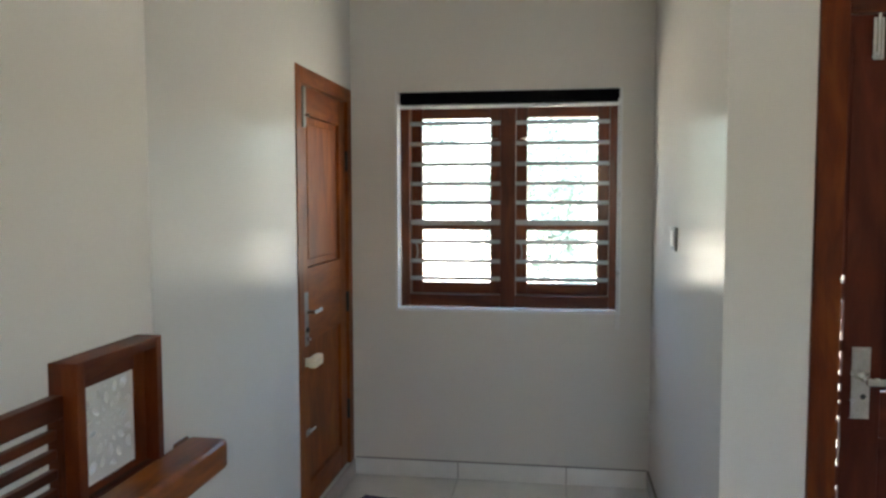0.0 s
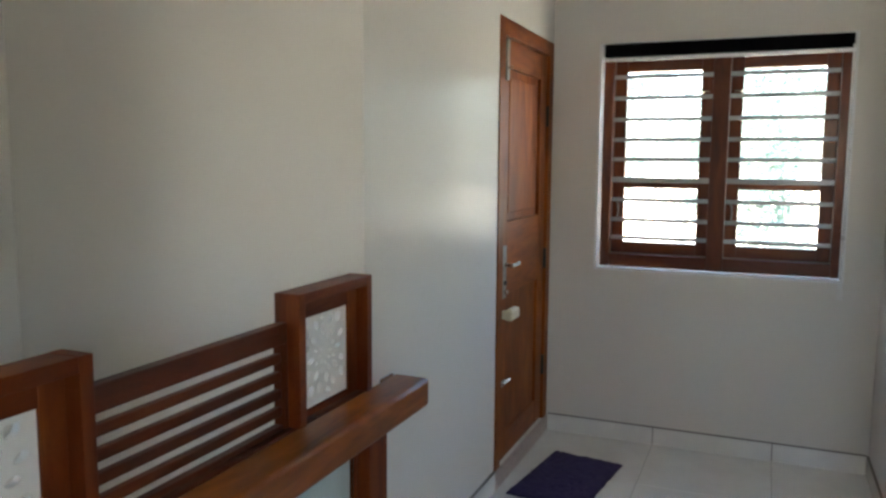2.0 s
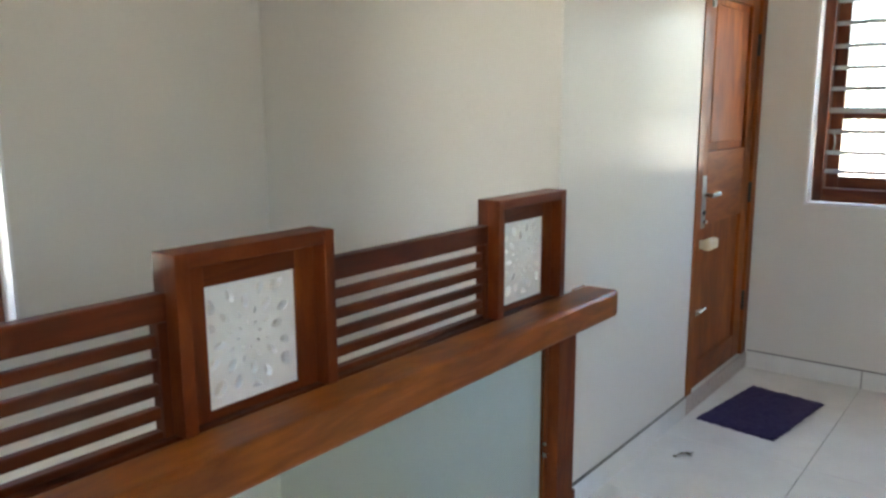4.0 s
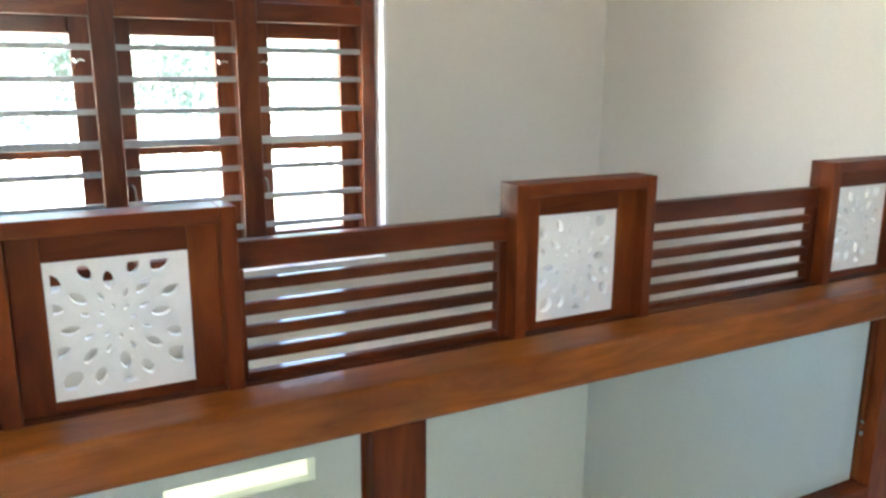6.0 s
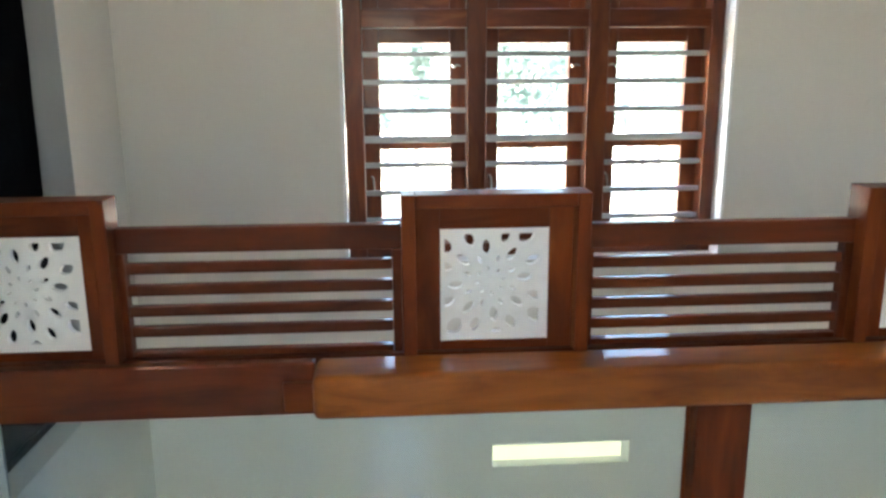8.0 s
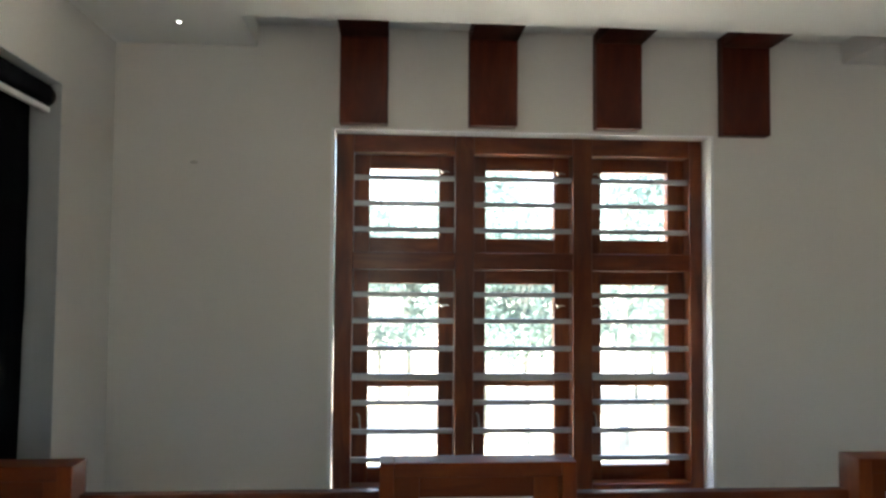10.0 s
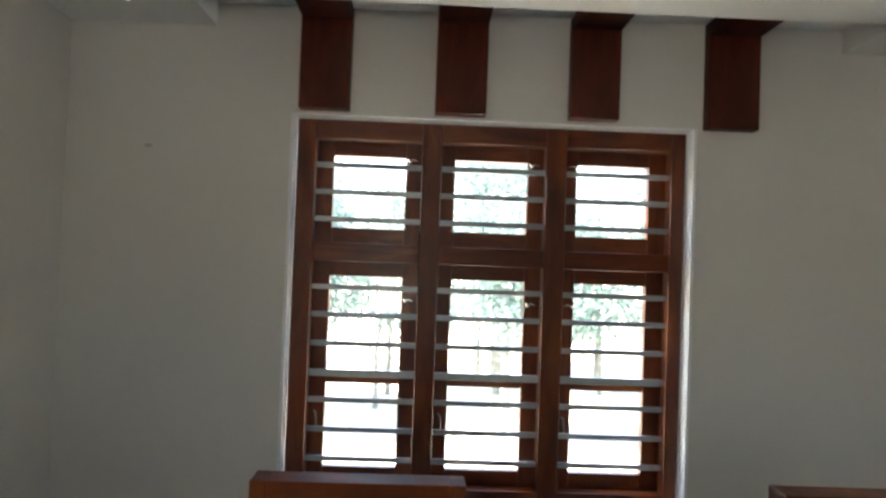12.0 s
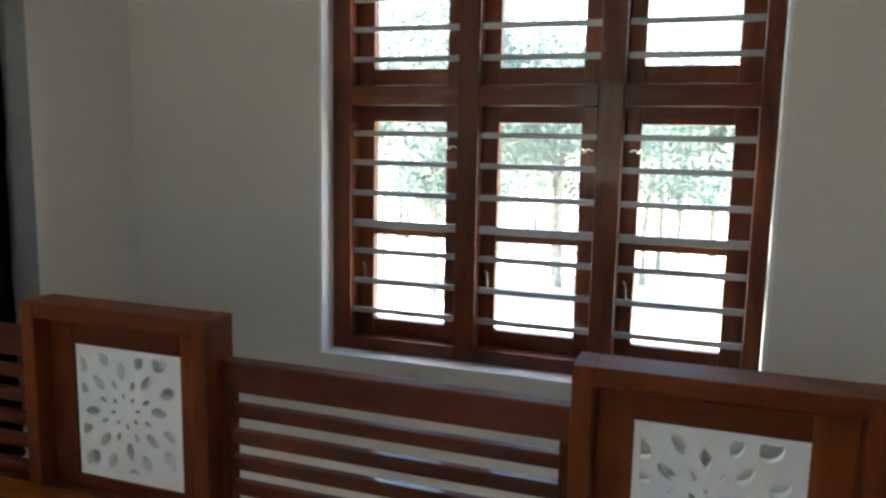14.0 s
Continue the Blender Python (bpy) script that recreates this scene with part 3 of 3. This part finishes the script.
def framed_panel(y0, y1, m0, m1):
    """A raised square: thick rim, recessed flat frame, cut white board."""
    b0, t0 = RAIL_TOP + 0.0005, PANEL_TOP
    rim = 0.030
    p = thing("framed_panel", (-1.22, (y0 + y1) / 2, b0))
    p.parent = rail
    p.location = BASE[p] - BASE[rail]
    f, k = -1.170, -1.246
    part("rim_stile", box(k, f, y0, y0 + rim, b0, t0, 0.0022), wood_z, p)
    part("rim_stile", box(k, f, y1 - rim, y1, b0, t0, 0.0022), wood_z, p)
    part("rim_head", box(k, f - 0.0015, y0 + rim, y1 - rim, t0 - rim, t0 - 0.0005, 0.0022), wood_y, p)
    i0, i1, j0, j1 = y0 + m0, y1 - m1, 0.860, t0 - 0.080
    c, d_ = -1.207, -1.238
    part("inner_stile", box(d_, c, y0 + rim, i0, b0, t0 - rim, 0.002), wood_z, p)
    part("inner_stile", box(d_, c, i1, y1 - rim, b0, t0 - rim, 0.002), wood_z, p)
    part("inner_rail", box(d_, c, i0, i1, j1, t0 - rim, 0.002), wood_y, p)
    part("inner_rail", box(d_, c, i0, i1, b0, j0, 0.002), wood_y, p)
    bm = jali(i1 - i0 + 0.004, j1 - j0 + 0.004)
    bmesh.ops.translate(bm, verts=bm.verts, vec=(-1.2135, (i0 + i1) / 2, (j0 + j1) / 2))
    part("cut_board", bm, jali_white, p, "white board cut with a flower of petals")


PANELS = ((-1.318, -0.924), (-0.324, 0.080), (0.685, 1.082), (1.730, 2.122))
for (a, b_), (m0, m1) in zip(PANELS, ((0.083, 0.070), (0.083, 0.083), (0.084, 0.085), (0.088, 0.083))):
    framed_panel(a, b_, m0, m1)
SLATS = ((1.065, 1.119, 0.016), (1.018, 1.042, 0.010), (0.970, 0.995, 0.010), (0.924, 0.948, 0.010), (0.878, 0.902, 0.010), (RAIL_TOP + 0.0005, 0.855, 0.013))
for (_, a), (b_, _), lift in zip(PANELS, PANELS[1:], (0.008, 0.0, 0.0)):
    part("end_stile", box(-1.238, -1.206, a + 0.0005, a + 0.016, RAIL_TOP + 0.0005, 1.0645 + lift, 0.002), deep_z, rail)
    part("end_stile", box(-1.238, -1.206, b_ - 0.020, b_ - 0.0005, RAIL_TOP + 0.0005, 1.0645 + lift, 0.002), deep_z, rail)
    for k, (za, zb, hd) in enumerate(SLATS):
        c0, c1 = (a + 0.0005, b_ - 0.0005) if k == 0 else (a + 0.0165, b_ - 0.0205)
        up = 0.0 if k == 5 else lift
        part("top_rail" if k == 0 else "slat", box(-1.222 - hd, -1.222 + hd, c0, c1, za + up, zb + up, 0.003), deep_y, rail)

# ---- teak door in the corridor ----
door = thing("door_1", (XL, 3.83, 0.09), "closed teak panel door with metal lock", "door", kind="structure")
y0, y1, z0, z1 = 3.373, 4.281, 0.0905, 2.169
fx = XL + 0.006
for a, b_ in ((y0, y0 + 0.075), (y1 - 0.075, y1)):
    part("jamb", box(XL - 0.10, fx, a, b_, z0, z1, 0.004), doorwood_z, door)
part("head_jamb", box(XL - 0.10, fx - 0.001, y0 + 0.075, y1 - 0.075, z1 - 0.075, z1, 0.004), doorwood_y, door)
l0, l1, b0, t0 = y0 + 0.079, y1 - 0.079, z0 + 0.004, z1 - 0.079
lx = XL - 0.012
st = 0.105
part("stile", box(lx - 0.035, lx, l0, l0 + st, b0, t0, 0.003), doorwood_z, door)
part("stile", box(lx - 0.035, lx, l1 - st, l1, b0, t0, 0.003), doorwood_z, door)
for za, zb in ((b0, b0 + 0.13), (0.90, 1.25), (t0 - 0.13, t0)):
    part("rail", box(lx - 0.035, lx - 0.0008, l0 + st + 0.001, l1 - st - 0.001, za, zb, 0.003), doorwood_y, door)
for za, zb in ((b0 + 0.131, 0.899), (1.251, t0 - 0.131)):
    bm = box(lx - 0.03, lx - 0.018, l0 + st + 0.0005, l1 - st - 0.0005, za, zb)
    if za > 1.0:
        box(lx - 0.018, lx - 0.008, l0 + st + 0.035, l1 - st - 0.035, za + 0.035, zb - 0.035, 0.007, 2, bm)
    part("raised_panel" if za > 1.0 else "flat_panel", bm, doorwood_z, door)
plate = part("lock_plate", box(lx, lx + 0.007, 3.474, 3.536, 0.89, 1.14, 0.003), old_metal, door, "tall dull metal lock plate")
part("lever", box(lx + 0.040, lx + 0.053, 3.50, 3.615, 1.040, 1.060, 0.005, 3), chrome, plate)
part("lever_neck", rod((lx + 0.005, 3.509, 1.05), (lx + 0.05, 3.509, 1.05), 0.010), chrome, plate)
part("key_cylinder", rod((lx + 0.005, 3.509, 0.965), (lx + 0.016, 3.509, 0.965), 0.012), black_metal, plate)
part("thumb_turn", box(lx + 0.006, lx + 0.024, 3.498, 3.520, 0.915, 0.932, 0.003), chrome, plate)
part("top_bolt", box(lx, lx + 0.012, 3.49, 3.525, 1.90, 2.085, 0.004), old_metal, door, "dull metal bolt at the door's top")
part("bolt_knob", rod((lx + 0.01, 3.507, 1.955), (lx + 0.03, 3.507, 1.955), 0.007), chrome, door)
part("pull_knob", box(lx + 0.018, lx + 0.058, 3.475, 3.600, 0.790, 0.842, 0.012, 3), cream_plastic, door, "cream plastic pull handle")
part("pull_base", box(lx, lx + 0.02, 3.478, 3.510, 0.797, 0.835, 0.004), cream_plastic, door)
part("low_latch", box(lx, lx + 0.012, 3.452, 3.545, 0.468, 0.492, 0.004), old_metal, door, "small metal latch low on the door")
part("latch_knob", rod((lx + 0.01, 3.515, 0.480), (lx + 0.035, 3.53, 0.505), 0.007), chrome, door)
for z in (0.35, 0.95, 1.72):
    part("hinge", rod((lx + 0.008, l1 + 0.002, z), (lx + 0.008, l1 + 0.002, z + 0.11), 0.009), black_metal, door)

# ---- balcony door ----
door = thing("door_2", (1.14, YD, 0), "dark teak balcony door with chrome lever handle", "door", kind="structure")
gx0, gx1, gz0, gz1 = GATE
part("jamb", box(gx0 + 0.002, gx0 + 0.082, YD - 0.012, YD + 0.11, 0.0, gz1 - 0.002, 0.004), wood_z, door)
part("jamb", box(gx1 - 0.082, gx1 - 0.002, YD - 0.012, YD + 0.11, 0.0, gz1 - 0.002, 0.004), deep_z, door)
part("head_jamb", box(gx0 + 0.082, gx1 - 0.082, YD - 0.011, YD + 0.109, gz1 - 0.082, gz1 - 0.002, 0.004), deep_x, door)
a0, a1 = gx0 + 0.098, gx1 - 0.084
ly = YD + 0.014
for a, b_ in ((a0, a0 + 0.11), (a1 - 0.11, a1)):
    part("stile", box(a, b_, ly, ly + 0.026, 0.006, gz1 - 0.0825, 0.003), darkwood_z, door)
for za, zb in ((0.006, 0.20), (0.86, 1.0), (gz1 - 0.22, gz1 - 0.0825)):
    part("rail", box(a0 + 0.111, a1 - 0.111, ly + 0.001, ly + 0.025, za, zb, 0.003), darkwood_x, door)
for za, zb in ((0.201, 0.859), (1.001, gz1 - 0.221)):
    part("raised_panel", box(a0 + 0.1105, a1 - 0.1105, ly + 0.008, ly + 0.020, za, zb, 0.006), darkwood_z, door)
# blocks added beside the leaf to break light through the gap into dashes
rng = random.Random(5)
z = 0.01
while z < gz1 - 0.1:
    h = rng.uniform(0.025, 0.06)
    if z > 1.30:
        h = gz1 - 0.0825 - z
    part("seal_piece", box(gx0 + 0.0825, a0 - 0.0005 - (0.0 if rng.random() < 0.7 else 0.004), ly + 0.002, ly + 0.010, z, z + h), darkwood_z, door)
    z += h + rng.uniform(0.008, 0.032)
plate = part("lock_plate", box(a0 + 0.024, a0 + 0.078, ly - 0.006, ly, 0.918, 1.135, 0.002), chrome, door, "square-edged chrome lock plate")
part("lever", box(a0 + 0.05, a0 + 0.19, ly - 0.062, ly - 0.046, 1.030, 1.052, 0.003), chrome, plate)
part("lever_neck", rod((a0 + 0.06, ly, 1.041), (a0 + 0.06, ly - 0.055, 1.041), 0.010), chrome, plate)
part("keyhole", rod((a0 + 0.06, ly - 0.004, 0.985), (a0 + 0.06, ly - 0.0075, 0.985), 0.008), black_metal, plate)
part("tower_bolt", box(a0 + 0.050, a0 + 0.083, ly - 0.012, ly, 1.975, 2.10, 0.004), chrome, door, "bright metal tower bolt")
part("bolt_rod", rod((a0 + 0.066, ly - 0.014, 1.985), (a0 + 0.066, ly - 0.014, 2.13), 0.006), chrome, door)

# ---- light switch ----
t = thing("light_switch", (XR, 3.48, 1.40), "small white wall switch in a grey frame", "switch")
part("frame", box(XR - 0.012, XR, 3.425, 3.535, 1.352, 1.452, 0.003), grey_plastic, t)
part("rocker", box(XR - 0.017, XR - 0.0122, 3.445, 3.515, 1.370, 1.434, 0.002), white_plastic, t)

# ---- mat ----
bm = bmesh.new()
n = (44, 26)
rng = random.Random(2)
grid = [[bm.verts.new(((i / n[1] - 0.5) * 0.37 + rng.uniform(-0.004, 0.004), (j / n[0] - 0.5) * 0.61 + rng.uniform(-0.004, 0.004),
                       0.012 + rng.uniform(-0.003, 0.004) if 0 < i < n[1] and 0 < j < n[0] else 0.002)) for i in range(n[1] + 1)] for j in range(n[0] + 1)]
for r0, r1 in zip(grid, grid[1:]):
    for i in range(n[1]):
        bm.faces.new((r0[i], r0[i + 1], r1[i + 1], r1[i]))
mat = solid("door_mat", bm, mat_purple, "dark violet tufted cloth mat on the tiles before the door", "mat")
mat.matrix_world = pose(-0.918, 3.645, 0, 0, 0, -7.5)

# ---- scrap on the floor ----
bm = tube([Vector((-1.060, 2.930, 0.004)), Vector((-1.045, 2.955, 0.009)), Vector((-1.022, 2.965, 0.005)), Vector((-1.012, 2.990, 0.006))], 0.0028, 5)
for dx, dy, k in ((-1.062, 2.915, 1.0), (-1.050, 2.960, 0.9), (-1.030, 2.975, 1.3), (-1.012, 2.960, 0.8)):
    bmesh.ops.create_icosphere(bm, subdivisions=1, radius=0.008 * k, matrix=Matrix.Translation((dx, dy, 0.004)) @ Matrix.Diagonal((1.4, 1.0, 0.45, 1)))
solid("dry_leaf_scrap", bm, leaf_dry, "small curled brown leaf scrap on the tiles", "leaf")
bm = bmesh.new()
bmesh.ops.create_icosphere(bm, subdivisions=2, radius=0.016, matrix=Matrix.Translation((XW, -1.075, 2.03)) @ Matrix.Diagonal((0.12, 1, 0.45, 1)))
solid("wall_patch", bm, smudge_grey, "small grey filler smudge on the cream wall", "smudge")

# ---- outside ----
GZ = -3.4
bm = bmesh.new()
bmesh.ops.create_grid(bm, x_segments=60, y_segments=60, size=400)
bmesh.ops.translate(bm, verts=bm.verts, vec=(0, 0, GZ))
solid("ground", bm, earth, "pale dry earth yard reaching to the trees", "ground", "structure")


def tree_mesh(seed, height, crown_low, spread, leaves):
    rng = random.Random(seed)
    tr = bmesh.new()
    p = Vector((0, 0, -0.2))
    pts = [p]
    for i in range(7):
        pts.append(Vector((rng.uniform(-0.12, 0.12) * i / 2, rng.uniform(-0.12, 0.12) * i / 2, height * 0.86 * (i + 1) / 7)))
    r = height * 0.014
    for i, (a, b_) in enumerate(zip(pts, pts[1:])):
        rod(a, b_, r * (1 - i / 8.5), 8, tr, r * (1 - (i + 1) / 8.5))
    tips = []
    for i in range(16):
        f = rng.uniform(crown_low, 0.86)
        a = rng.uniform(0, 6.283)
        s = pts[0].lerp(pts[-1], f)
        ln = spread * (1.15 - f * 0.6) * rng.uniform(0.6, 1.1)
        e = s + Vector((math.cos(a) * ln, math.sin(a) * ln, ln * rng.uniform(0.3, 0.8)))
        rod(s, e, r * 0.3, 5, tr, r * 0.08)
        tips += [s.lerp(e, 0.55), s.lerp(e, 0.8), e]
    tips.append(pts[-1])
    vs, fs = [], []
    for i in range(leaves):
        c = rng.choice(tips)
        o = c + Vector((rng.gauss(0, 1), rng.gauss(0, 1), rng.gauss(0, 0.7))) * spread * 0.21
        d1 = Vector((rng.gauss(0, 1), rng.gauss(0, 1), rng.gauss(0, 0.6))).normalized() * rng.uniform(0.07, 0.13)
        d2 = d1.cross(Vector((rng.gauss(0, 1), rng.gauss(0, 1), rng.gauss(0, 1)))).normalized() * 0.05
        k = len(vs)
        vs += [o - d1, o + d2, o + d1, o - d2]
        fs.append((k, k + 1, k + 2, k + 3))
    cr = bpy.data.meshes.new("crown")
    cr.from_pydata(vs, [], fs)
    cr.materials.append(leaf_green)
    return finish("trunk", tr, bark), cr


MODELS = [tree_mesh(11, 11.0, 0.42, 2.3, 4200), tree_mesh(12, 13.0, 0.5, 2.6, 4600), tree_mesh(13, 8.0, 0.3, 2.4, 4200)]


def tree(x, y, k, turn, size):
    t = thing("tree", (x, y, GZ), "tall thin-trunked green tree standing in the dry yard", "tree", "trees behind the house")
    t.rotation_euler = (0, 0, turn)
    t.scale = (size, size, size)
    for nm, me in zip(("trunk", "crown"), MODELS[k]):
        o = new(nm, me)
        o.parent = t


rng = random.Random(21)
for i in range(62):
    d = rng.uniform(22, 46)
    a = radians(rng.uniform(138, 212))
    tree(d * math.cos(a), d * math.sin(a), i % 3, rng.uniform(0, 6), rng.uniform(0.75, 1.15))
for i in range(9):
    tree(rng.uniform(-16, 6), rng.uniform(19, 34), i % 3, rng.uniform(0, 6), rng.uniform(0.7, 1.0))

# ---- floor tiles, laid last ----
SIZE = 0.60
tile_meshes = {}


def tile_mesh(w, h):
    key = (round(w, 3), round(h, 3))
    if key not in tile_meshes:
        b = box(-w / 2, w / 2, -h / 2, h / 2, -0.008, 0.0, 0.0012, 1)
        tile_meshes[key] = finish("floor_tile", b, tile_white)
    return tile_meshes[key]


ys = [YS] + [2.53 + SIZE * k for k in range(-6, 3) if YS + 0.02 < 2.53 + SIZE * k < YN - 0.02] + [YN]
xs = [XL - 0.04] + [SIZE * k for k in range(-1, 5) if SIZE * k < XE - 0.02] + [XE]
for a, b_ in zip(xs, xs[1:]):
    for c, e in zip(ys, ys[1:]):
        o = new("floor_tile", tile_mesh(b_ - a - 0.002, e - c - 0.002))
        o.parent = floor
        o.location = ((a + b_) / 2, (c + e) / 2, 0)
